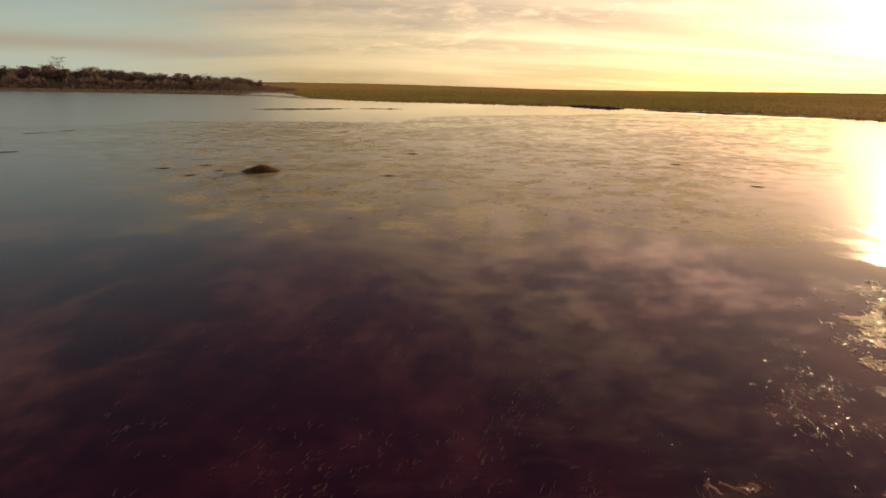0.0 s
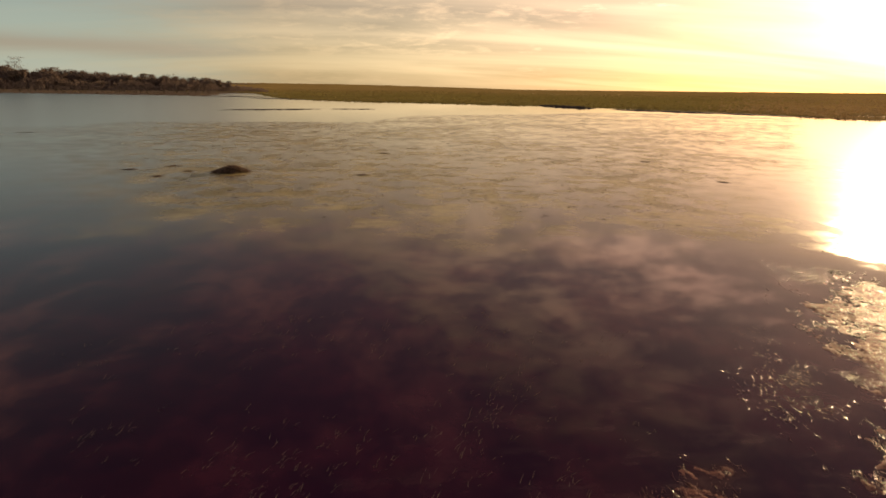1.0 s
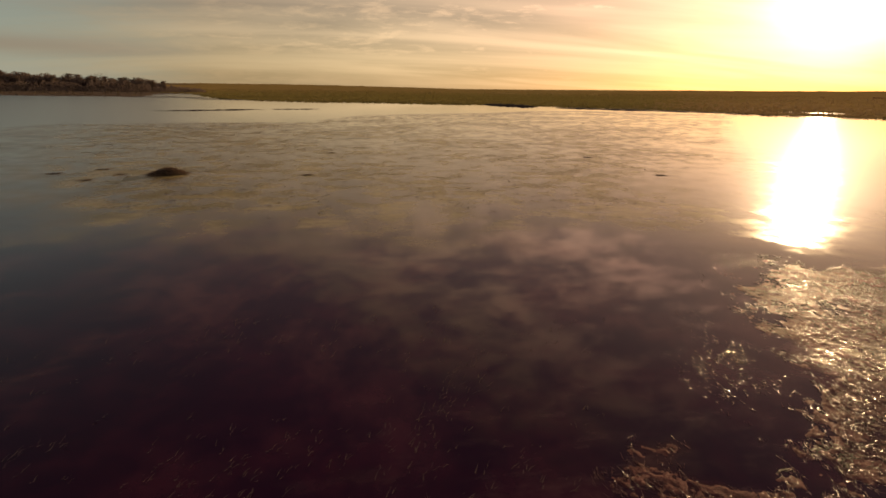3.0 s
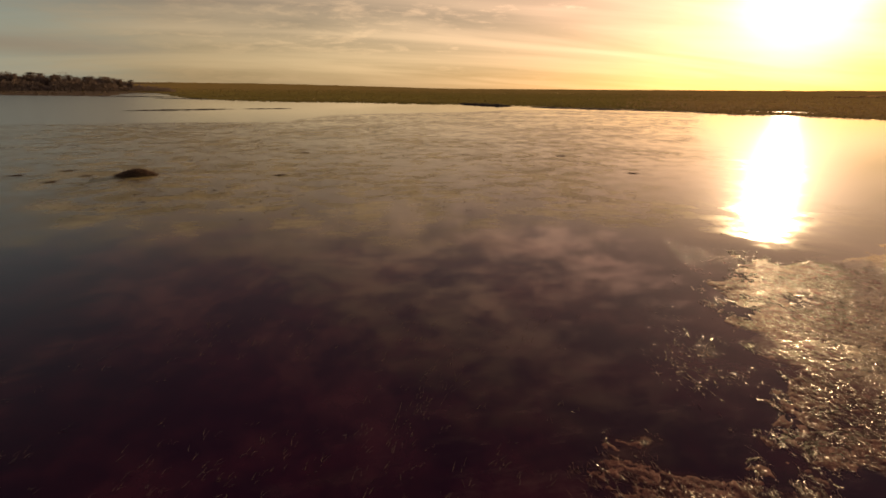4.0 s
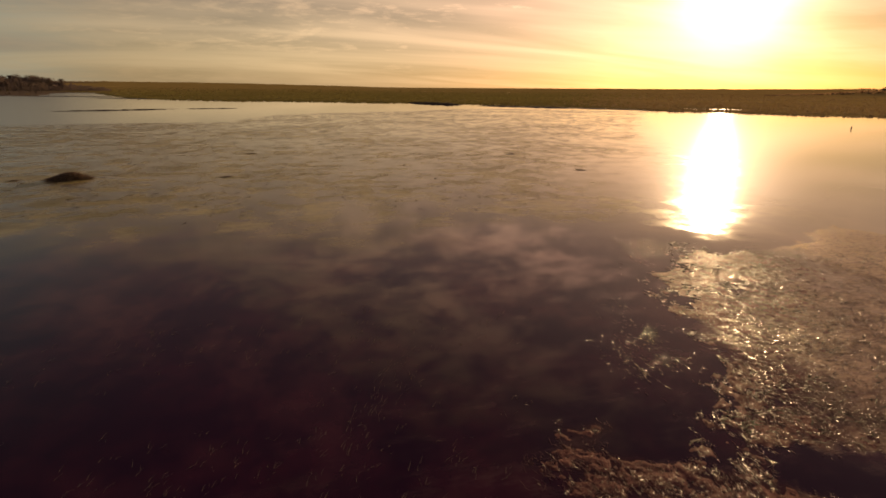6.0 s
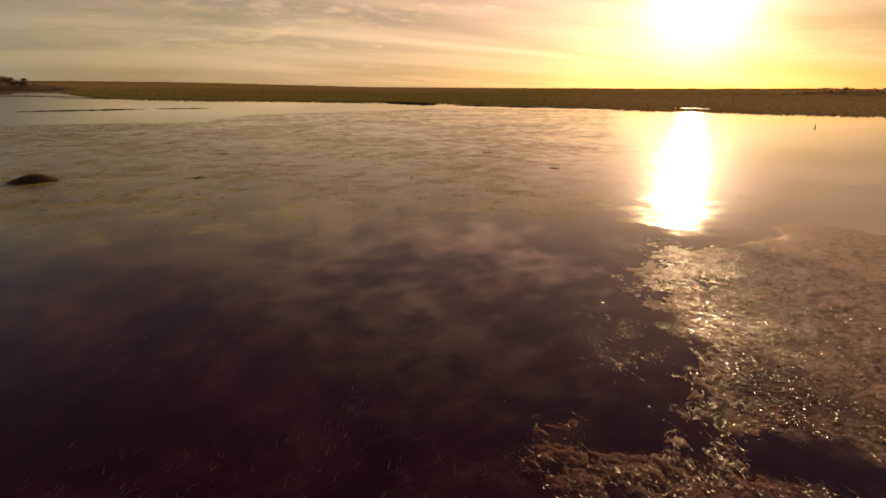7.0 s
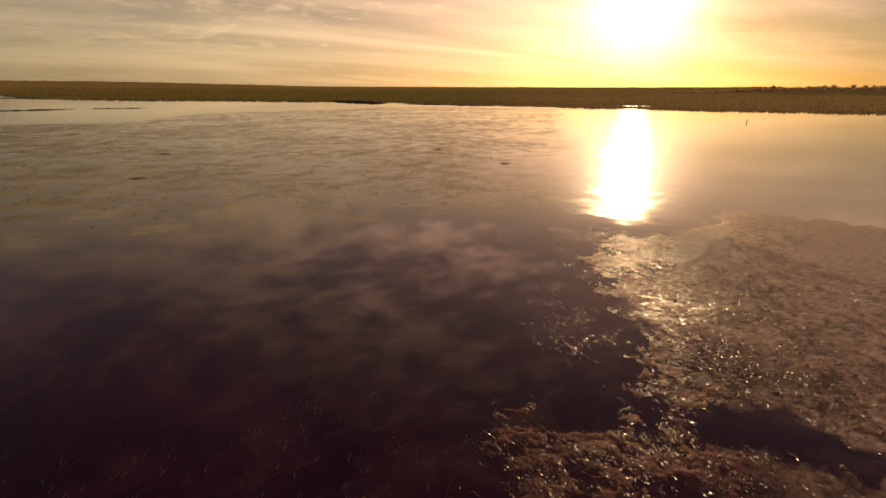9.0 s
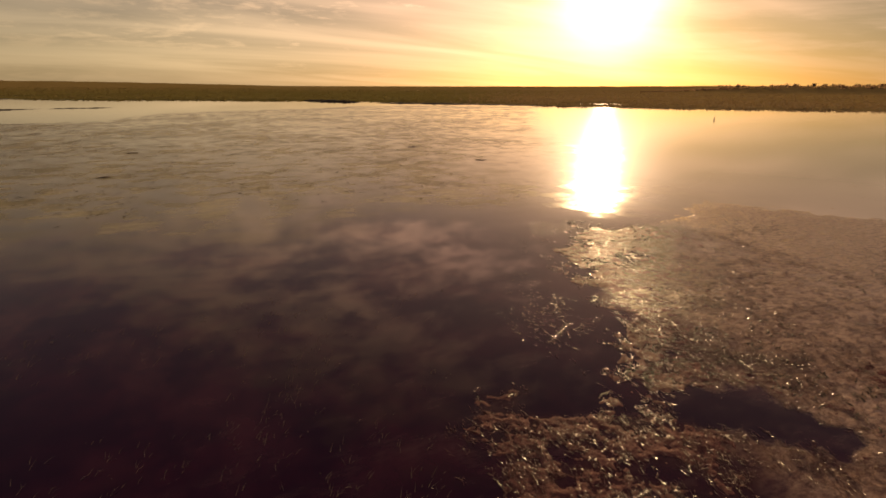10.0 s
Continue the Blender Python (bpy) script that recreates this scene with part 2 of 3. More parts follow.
# film over the weed mat; its pale tone also holds the sky's sheen
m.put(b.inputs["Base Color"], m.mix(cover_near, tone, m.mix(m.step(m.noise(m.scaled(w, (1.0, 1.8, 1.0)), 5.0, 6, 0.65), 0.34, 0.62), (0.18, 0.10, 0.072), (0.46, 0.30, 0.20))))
m.put(b.inputs["Roughness"], m.math("ADD", m.math("ADD", 0.015, m.math("MULTIPLY", breeze, 0.115)), m.math("ADD", m.math("MULTIPLY", bed, 0.16), m.math("ADD", m.math("MULTIPLY", cover_near, 0.16), m.math("MULTIPLY", matted, 0.05)))))
slow = m.noise(w, 0.9, 3, 0.5)
fine = m.noise(w, 5.0, 6, 0.65)
calm = m.math("MULTIPLY", m.math("ADD", m.math("MULTIPLY", slow, 0.030), m.math("MULTIPLY", fine, 0.005)), m.math("ADD", 0.40, m.math("MULTIPLY", breeze, 0.40)))
relief = m.math("ADD", m.math("MULTIPLY", m.math("ADD", m.math("MULTIPLY", far_weed, 0.007), m.math("MULTIPLY", matted, 0.012)), fine), m.math("MULTIPLY", cover_near, m.math("MULTIPLY", m.noise(m.scaled(w, (1.0, 1.6, 1.0)), 9.0, 5, 0.62), 0.15)))
bumped(m, b, m.math("ADD", calm, relief), 1.0, 0.10)

land_mat, m, b, w = material("marsh_ground", 1.0, 0.0)
paler = m.add("ShaderNodeAttribute")
paler.attribute_name = "paler"
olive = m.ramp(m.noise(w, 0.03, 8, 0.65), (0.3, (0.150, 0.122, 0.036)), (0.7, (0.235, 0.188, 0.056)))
# brown ground, its tone lifted to hold the veiling glare towards the sun
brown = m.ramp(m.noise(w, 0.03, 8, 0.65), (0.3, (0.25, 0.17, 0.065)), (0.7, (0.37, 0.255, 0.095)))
dull_land = m.add("ShaderNodeAttribute")
dull_land.attribute_name = "dull"
grey = m.ramp(m.noise(w, 0.03, 8, 0.65), (0.3, (0.095, 0.075, 0.055)), (0.7, (0.15, 0.115, 0.085)))
m.put(b.inputs["Base Color"], m.mix(dull_land.outputs["Fac"], m.mix(paler.outputs["Fac"], olive, brown), grey))
bumped(m, b, m.noise(w, 1.5, 6), 0.1, 0.1)

mud_mat, m, b, w = material("wet_dark_mud", 0.8, 0.3)
m.put(b.inputs["Base Color"], m.ramp(m.noise(w, 5, 6), (0.3, (0.020, 0.014, 0.009)), (0.7, (0.062, 0.042, 0.025))))
bumped(m, b, m.noise(w, 14, 6), 0.7, 0.04)

straw_mat = leafy("dead_weed_strands", (0.10, 0.062, 0.037), (0.25, 0.16, 0.092), 0.35, 0.5)
grass_mat = leafy("marsh_grass", (0.21, 0.17, 0.06), (0.245, 0.195, 0.068), 0.25, 0.9, 0.05)
brown_grass_mat = leafy("olive_brown_grass", (0.20, 0.155, 0.058), (0.26, 0.20, 0.075), 0.25, 0.9, 0.05)
dull_mat = leafy("dull_rushes", (0.11, 0.085, 0.06), (0.14, 0.11, 0.075), 0.2, 0.9, 0.05)
# brown rushes below the sun; glare is put into their lifted tone
rush_mat = leafy("dry_rushes", (0.34, 0.235, 0.115), (0.37, 0.255, 0.125), 0.22, 0.95, 0.03)
glint_mat = leafy("flat_wet_leaves", (0.05, 0.026, 0.022), (0.14, 0.08, 0.06), 0.15, 0.2, 0.3)
weed_mat = leafy("wet_floating_weed", (0.07, 0.04, 0.032), (0.28, 0.16, 0.12), 0.2, 0.28, 0.12)
mat_weed_mat = leafy("matted_brown_weed", (0.05, 0.023, 0.021), (0.24, 0.12, 0.10), 0.2, 0.28, 0.15)
sod_mat, m, b, w = material("wet_weed_sod", 0.6, 0.012)
m.put(b.inputs["Base Color"], m.ramp(m.math("ADD", m.math("MULTIPLY", m.noise(w, 2.4, 5, 0.6), 0.55), m.math("MULTIPLY", m.noise(w, 22.0, 6, 0.7), 0.45)),
                                     (0.36, (0.034, 0.010, 0.015)), (0.52, (0.145, 0.054, 0.048)), (0.70, (0.31, 0.165, 0.125))))
m.put(b.inputs["Roughness"], m.math("ADD", 0.5, m.math("MULTIPLY", m.noise(w, 11.0, 5, 0.6), 0.25)))
bumped(m, b, m.noise(m.scaled(w, (1.0, 1.3, 1.0)), 46.0, 5, 0.65), 0.8, 0.010)
dark_weed_mat = leafy("dark_wet_weed", (0.035, 0.026, 0.017), (0.09, 0.066, 0.04), 0.08, 0.6, 0.15)
blade_mat = leafy("pale_water_blades", (0.05, 0.035, 0.028), (0.17, 0.125, 0.10), 0.35, 0.3)
crown_mat = leafy("brown_tree_leaves", (0.17, 0.13, 0.106), (0.19, 0.145, 0.118), 0.4, 0.95, 0.02)
far_mat = leafy("far_wood_leaves", (0.24, 0.155, 0.09), (0.29, 0.19, 0.11), 0.6, 0.9, 0.05)
hill_mat = leafy("far_olive_woods", (0.21, 0.15, 0.08), (0.24, 0.175, 0.09), 0.5, 0.9, 0.05)
bark_mat, m, b, w = material("grey_brown_bark", 0.85, 0.2)
m.put(b.inputs["Base Color"], m.ramp(m.noise(w, 3, 6), (0.3, (0.05, 0.04, 0.03)), (0.7, (0.13, 0.10, 0.075))))
stake_mat, m, b, w = material("weathered_stake_wood", 0.8, 0.3)
m.put(b.inputs["Base Color"], m.ramp(m.noise(m.scaled(w, (8, 8, 1)), 6, 5), (0.3, (0.05, 0.035, 0.025)), (0.7, (0.14, 0.10, 0.07))))


# ---- mesh helpers ----
def mesh_data(name, verts, faces, mat, smooth=True):
    me = bpy.data.meshes.new(name)
    me.from_pydata(verts, [], faces)
    me.materials.append(mat)
    me.polygons.foreach_set("use_smooth", [smooth] * len(me.polygons))
    me.update()
    return me


def mesh_object(name, verts, faces, mat, smooth=True):
    return new(name, mesh_data(name, verts, faces, mat, smooth))


def part(name, me, parent, label=""):
    ob = new(name, me)
    ob.parent = parent
    return tagged(ob, label)


def strips(base, turn, length, width, rise, curl, lean=0.0):
    """Many bent blades at once, each two quads long: arrays of base points, headings, lengths, widths, the height of the
    middle and the height of the tip. Returns vertices and faces."""
    k = len(turn)
    ahead = np.stack([np.sin(turn), np.cos(turn), np.zeros(k)], 1)
    side = np.stack([np.cos(turn), -np.sin(turn), np.zeros(k)], 1)
    z = np.array([0, 0, 1.0])
    mid = base + ahead * (length * 0.5)[:, None] + z * rise[:, None]
    tip = base + ahead * length[:, None] + z * curl[:, None]
    w2 = (width / 2)[:, None]
    tilt = z * (np.asarray(lean) * width)[:, None] if np.ndim(lean) else 0
    v = np.stack([base - side * w2, base + side * w2, mid + side * w2 + tilt, mid - side * w2 - tilt,
                  tip + side * w2 * 0.25, tip - side * w2 * 0.25], 1).reshape(-1, 3)
    o = np.arange(k)[:, None] * 6
    f = np.concatenate([o + np.array([0, 1, 2, 3]), o + np.array([3, 2, 4, 5])], 0)
    return v.tolist(), f.tolist()


rng = np.random.default_rng(7)


def wave(x, y, seed=0.0):
    """Smooth random unevenness over arrays, mostly within -1 and 1: blended lattice values in five octaves."""
    table = np.random.default_rng(int(seed * 1000) + 5).uniform(-1, 1, 4096)
    x, y = np.broadcast_arrays(np.asarray(x, float), np.asarray(y, float))
    out, amp, freq = np.zeros(x.shape), 1.0, 0.42
    for octave in range(5):
        px, py = x * freq + 17.3 * octave + 900, y * freq + 9.1 * octave + 900
        i, j = np.floor(px).astype(np.int64), np.floor(py).astype(np.int64)
        u, v = px - i, py - j
        u, v = u * u * (3 - 2 * u), v * v * (3 - 2 * v)

        def at(a, b):
            return table[(a * 374761393 + b * 668265263 + octave * 974711) % 4093]

        out += amp * ((at(i, j) * (1 - u) + at(i + 1, j) * u) * (1 - v) + (at(i, j + 1) * (1 - u) + at(i + 1, j + 1) * u) * v)
        amp, freq = amp * 0.58, freq * 2.03
    return out * 0.95


def inside(poly, x, y):
    """Whether points lie in a polygon of the plan."""
    hit = np.zeros(len(x), bool)
    for (x0, y0), (x1, y1) in zip(poly, poly[1:] + poly[:1]):
        cross = (y0 > y) != (y1 > y)
        hit ^= cross & (x < (x1 - x0) * (y - y0) / ((y1 - y0) or 1e-9) + x0)
    return hit


def edge_distance(poly, x, y):
    """Distance to a polygon's edge, above 0 within."""
    best = np.full(len(x), 1e9)
    for (x0, y0), (x1, y1) in zip(poly, poly[1:] + poly[:1]):
        dx, dy = x1 - x0, y1 - y0
        t = np.clip(((x - x0) * dx + (y - y0) * dy) / (dx * dx + dy * dy), 0, 1)
        best = np.minimum(best, np.hypot(x - x0 - t * dx, y - y0 - t * dy))
    return np.where(inside(poly, x, y), best, -best)


# ---- plan of the weed beds ----
FIELD = [(-60, 34), (-52, 46), (-36, 57), (-33, 64), (-24, 65.5), (-7, 70), (-5, 79), (-1, 89), (20, 100), (33, 110), (48, 112),
         (68, 96), (56, 80), (38, 54), (22, 32), (15, 18), (12, 13.5), (8, 14), (0, 15.5), (-8, 17), (-16, 22), (-30, 30)]
BED = [(15.2, 12.3), (16.5, 12.3), (17.3, 11.4), (18.2, 10.1), (19, 8.6), (23, 3), (23, -8), (6, -8), (3.4, -2), (1.85, 2.5), (2.3, 3.9),
       (2.7, 4.75), (3.1, 5.25), (3.5, 5.2), (4.3, 5.35), (4.5, 4.9), (5.2, 4.9), (6.0, 5.6), (6.5, 6.4), (6.3, 7.1), (7.3, 8.2),
       (7.3, 9.2), (8.4, 10.6), (10.3, 12.6), (11.0, 11.4), (12.5, 10.9), (14.3, 11.6)]
POND = [(4.75, 4.45), (5.2, 3.85), (5.5, 3.1), (5.9, 2.4), (6.6, 1.4), (7.2, 1.2), (7.0, 2.0), (6.3, 2.8), (6.15, 3.7), (5.9, 4.2), (5.3, 4.55)]


def field_cover(x, y):
    """How much weed stands at points of the far field, 0 to 1."""
    r = np.hypot(x, y)
    ragged = np.where(r > 48, 0.12, 0.5)
    far = np.clip(edge_distance(FIELD, x, y) / np.where(r > 48, 1.5 + 0.01 * r, 5 + 0.06 * r) + 0.55 + ragged * wave(x * 0.3, y * 0.3, 1)
                  + 0.6 * ragged * wave(x * 1.4, y * 1.4, 1.5), 0, 1)
    far *= np.clip((np.hypot(x, y) - 12) / 6, 0, 1)
    far *= np.clip(1.0 + (np.degrees(np.arctan2(x, y)) + 20) / 22, 0.25, 1)
    return far


def bed_cover(x, y):
    """The same for the mats of the near bed."""
    near = np.clip(edge_distance(BED, x, y) / 0.7 + 0.5 + 0.7 * wave(x * 2.2, y * 2.2, 2) + 0.5 * wave(x * 7, y * 7, 2.4), 0, 1)
    near *= np.clip(0.5 - edge_distance(POND, x, y) / 0.9 + 0.8 * wave(x * 2.5, y * 2.5, 3), 0, 1)
    return near


def soft_bed(x, y):
    """The near bed with a ragged, thinning margin and stray patches."""
    inner = edge_distance(BED, x, y)
    near = np.clip(np.minimum(inner / 0.9, 0.9) + 0.04 + 0.55 * wave(x * 1.6, y * 1.6, 2) + 0.4 * wave(x * 5, y * 5, 2.4), 0, 1)
    near = np.maximum(near, 0.11 * np.clip(1 + inner / 3.0, 0, 1) * np.clip(2.5 * wave(x * 1.1, y * 1.1, 2.8), 0, 1))
    pond = 0.5 - edge_distance(POND, x, y) / 1.1 + 0.9 * wave(x * 2.5, y * 2.5, 3)
    r, az = np.hypot(x, y), np.degrees(np.arctan2(x, y))
    film = np.clip((r - 8) / 3, 0, 1) * np.clip((az - 50) / 7, 0, 1)
    return near * np.clip(pond, 0.03, 1) * (1 - 0.5 * film)


def weed_cover(x, y):
    return np.maximum(field_cover(x, y), bed_cover(x, y))


# ---- ground and water ----
SHORE = [(-180, 160), (-90, 260), (-45, 290), (-39.4, 285), (-31.5, 265), (-27, 250), (-22.2, 240), (-20.5, 250), (-19.2, 330),
         (-17.2, 330), (-15.5, 236), (-13.8, 196), (-5.9, 173), (0, 170), (5.7, 163), (12.4, 160), (15, 153), (17.5, 152), (22, 146),
         (31, 137), (36, 127), (38, 124), (48.4, 122), (57.5, 130), (64, 137), (75, 150), (120, 170), (180, 160)]
HILLS = [(-180, 9), (-60, 9), (-22, 8.5), (-12.6, 10.3), (-6, 9.8), (-2.7, 9.0), (4, 6.6), (9.5, 4.2), (18, 4.8), (32, 6.8), (40, 7.6), (52, 10.5), (72, 10.5), (180, 9)]
POOLS = [(9, 24, 615, 690), (-14, -3, 225, 250), (-17, -9, 300, 330), (37, 44.5, 131, 150)]


def shore(az):
    return np.interp(az, [a for a, r in SHORE], [r for a, r in SHORE])


def ground_height(x, y):
    r, az = np.hypot(x, y), np.degrees(np.arctan2(x, y))
    s = shore(az) + 1.5 * wave(x * 0.12, y * 0.12, 4)
    k = r - s
    z = np.where(k < 0, np.maximum(-0.5, k * 0.03 - 0.04), 0.28 * (1 - np.exp(-np.maximum(k, 0) / 2.0)) + 0.06 * wave(x * 0.02, y * 0.02, 5))
    hill = np.interp(az, [a for a, h in HILLS], [h for a, h in HILLS]) * np.clip((r - 800) / 560, 0, 1) ** 1.5
    z = z + hill * (1 + 0.04 * wave(az * 2.0, 0 * az, 13))
    rise = np.interp(az, [45, 50, 53, 57, 72, 80], [0, 2.6, 5.0, 6.4, 6.8, 0]) * np.clip((r - 560) / 70, 0, 1) * np.clip((760 - r) / 60, 0, 1)
    z = z + rise * (1 + 0.08 * wave(az * 3.0, 0 * az, 17))
    for a0, a1, r0, r1 in POOLS:
        dip = np.clip(np.minimum.reduce([(az - a0) / 1.5, (a1 - az) / 1.5, (r - r0) / 4, (r1 - r) / 4]), 0, 1)
        z = np.where(k > 0, z - dip * 0.6, z)
    return z


def polar(rings, count):
    """A round sheet: rings of points about the middle, and a fan within the first."""
    a = np.linspace(0, 2 * np.pi, count, endpoint=False)
    r = np.asarray(rings)[:, None]
    x, y = np.append((r * np.sin(a)).ravel(), 0.0), np.append((r * np.cos(a)).ravel(), 0.0)
    i, j = np.meshgrid(np.arange(len(rings) - 1), np.arange(count), indexing="ij")
    k = (j + 1) % count
    f = np.stack([i * count + j, (i + 1) * count + j, (i + 1) * count + k, i * count + k], -1).reshape(-1, 4)[:, ::-1]
    last = len(x) - 1
    return x, y, f.tolist() + [(last, (i + 1) % count, i) for i in range(count)]


rings = [0.5, 20, 40, 60, 80, 100, 108] + [115 * 1.018 ** i for i in range(0, 205)]
x, y, faces = polar([r for r in rings if r < 4300], 480)
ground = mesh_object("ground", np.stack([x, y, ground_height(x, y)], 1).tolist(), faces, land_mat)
# share of the lifted brown: grows towards the right and with distance
layer = ground.data.attributes.new("paler", "FLOAT", "POINT")
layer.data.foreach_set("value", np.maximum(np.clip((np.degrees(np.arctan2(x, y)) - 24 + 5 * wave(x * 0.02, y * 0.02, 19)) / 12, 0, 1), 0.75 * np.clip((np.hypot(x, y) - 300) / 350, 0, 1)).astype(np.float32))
layer = ground.data.attributes.new("dull", "FLOAT", "POINT")
layer.data.foreach_set("value", np.clip((-16.5 - np.degrees(np.arctan2(x, y)) + 2 * wave(x * 0.02, y * 0.02, 23)) / 4, 0, 1).astype(np.float32))
tagged(ground, "flat olive marsh around a shallow lagoon bed", "ground", kind="structure")

x, y, faces = polar([0.1, 0.4, 0.9] + [1.5 * 1.023 ** i for i in range(0, 270)], 640)
water = mesh_object("water", np.stack([x, y, 0 * x], 1).tolist(), faces, water_mat)
r, az = np.hypot(x, y), np.degrees(np.arctan2(x, y))
open_water = (r > 50) * np.clip(0.5 - edge_distance(FIELD, x, y) / 2.0, 0, 1)
ruffled = (1 - 0.8 * open_water * np.clip((az + 20) / 8, 0, 1) * np.clip((28 - az) / 8, 0, 1)) * np.clip((r - 16.2 + 1.2 * wave(x * 0.2, y * 0.2, 11)) / 6, 0, 1) * (1 - 0.5 * np.clip((r - 25) / 60, 0, 1) * np.clip((az + 15) / 10, 0, 1)) * (1 - 0.6 * np.clip((az - 44) / 6, 0, 1)) * (1 + 0.4 * np.clip((-az - 5) / 10, 0, 1))
for name, values in (("weed", field_cover(x, y)), ("mat", bed_cover(x, y)), ("root", soft_bed(x, y)), ("mid", np.clip((r - 5) / 4, 0, 1) * np.clip((34 - r) / 10, 0, 1)), ("margin", np.clip(1 + edge_distance(BED, x, y) / 4.5, 0, 1) * np.clip((16 - r) / 4, 0, 1)),
                     ("sky_sheen", np.clip((az - 40 + 2 * wave(x * 0.1, y * 0.1, 15)) / 12, 0, 1) * np.clip((r - 10) / 10, 0, 1)), ("breeze", ruffled),
                     ("pale", np.clip((az - 48 - 2.6 * np.maximum(9 - r, -1) + 4 * wave(x, y, 14)) / 9, 0, 1) * np.clip(0.7 - edge_distance(POND, x, y) / 0.8 + 0.5 * wave(x * 1.5, y * 1.5, 43), 0.05, 1))):
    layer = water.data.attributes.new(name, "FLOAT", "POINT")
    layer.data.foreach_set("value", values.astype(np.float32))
tagged(water, "still dark brown lagoon water reflecting the evening sky", "water", kind="structure")


def bar(name, label, line, height, half):
    """A low bank of mud along a line of the plan, given as (azimuth, distance)."""
    verts, faces = [], []
    steps = 90
    for i in range(steps + 1):
        u = i / steps
        az = np.interp(u, np.linspace(0, 1, len(line)), [p[0] for p in line])
        r = np.interp(u, np.linspace(0, 1, len(line)), [p[1] for p in line])
        fade = min(1.0, 5 * u, 3.2 * (1 - u)) ** 0.6
        c = heading(az) * r
        out = heading(az)
        bumps = 0.75 + 0.45 * noise.noise(Vector((u * 23, height * 9, 0)))
        for v in (-1.0, -0.8, -0.3, 0.3, 0.8, 1.0):
            p = c + out * (v * half * (0.35 + fade))
            verts.append((p.x, p.y, height * fade * bumps * (1 - abs(v) ** 2.5) - 0.06 * abs(v) - 0.01 + 0.02 * noise.noise(p * 0.9)))
        if i:
            o = (i - 1) * 6
            faces += [(o + j, o + j + 1, o + j + 7, o + j + 6) for j in range(5)]
    return tagged(mesh_object(name, verts, faces, mud_mat), label, "mud bank", kind="structure")


bar("mud_bank", "long low bank of dark mud in open water", [(-20.2, 104.5), (-15, 107), (-10.0, 110.6)], 0.20, 0.6)
bar("mud_bank", "thin strip of dark mud just above the water", [(-9.8, 110.8), (-7.5, 111.4), (-4.8, 112.3)], 0.15, 0.5)
bar("mud_bank", "narrow tongue of dark mud at the marsh edge", [(11.5, 158), (14.5, 149), (17.2, 141)], 0.6, 1.0)
bar("mud_bank", "broad flat of grey mud in the mouth of the inlet", [(-22.5, 236), (-18.5, 230), (-15.2, 224)], 0.30, 2.5)
bar("mud_bank", "thin mud flat in the inlet beside the marsh", [(-17.6, 206), (-14.5, 198), (-11.5, 188)], 0.22, 2.0)
bar("mud_bank", "low strip of mud before the marsh edge", [(18.5, 138), (25, 132), (36, 126)], 0.28, 1.2)

# ---- marsh grass ----
def marsh(name, label, a0, a1, mat, seed):
    """Tufts of grass and rushes over the marsh between two headings."""
    g = np.random.default_rng(seed)
    az, r, ring = [], [], 119.0
    while ring < 900:
        count = int(radians(a1 - a0) * ring / (0.6 + ring * 0.001))
        az.append(g.uniform(a0, a1, count)), r.append(ring + g.uniform(-2.5, 2.5, count) * (ring / 150))
        ring *= 1.030
    az, r = np.concatenate(az) + g.normal(0, 2.5, sum(map(len, az))), np.concatenate(r)
    x, y = r * np.sin(np.radians(az)), r * np.cos(np.radians(az))
    z = ground_height(x, y)
    keep = (z > -0.03) & ((r < 190) | (g.uniform(0, 1, len(r)) < 0.3)) & ~((az < -19) & (r > 395))
    x, y, z, r = x[keep], y[keep], z[keep], r[keep]
    verts, faces, k = [], [], len(x)
    for blade in range(4):
        size = (0.5 + r * 0.0014) * g.uniform(0.6, 1.3, k)
        tall = (0.34 + 0.08 * wave(x * 0.05, y * 0.05, 6)) * g.uniform(0.65, 1.2, k)
        base = np.stack([x + g.uniform(-0.6, 0.6, k), y + g.uniform(-0.6, 0.6, k), z - 0.05], 1)
        v, f = strips(base, g.uniform(0, 2 * np.pi, k), size * 0.3, size * 0.4, tall * 0.8, tall)
        faces += [[i + len(verts) for i in q] for q in f]
        verts += v
    return tagged(mesh_object(name, verts, faces, mat, False), label, "grass", kind="stuff")


marsh("marsh_grass", "olive green marsh grass along the lagoon", -3, 30, grass_mat, 31)
marsh("marsh_grass", "olive brown marsh grass beside the inlet", -17, -3, brown_grass_mat, 34)
marsh("rushes", "dull brown rushes below the wood", -42, -20, dull_mat, 33)
marsh("rushes", "dry brown rushes along the lagoon", 30, 72, rush_mat, 32)


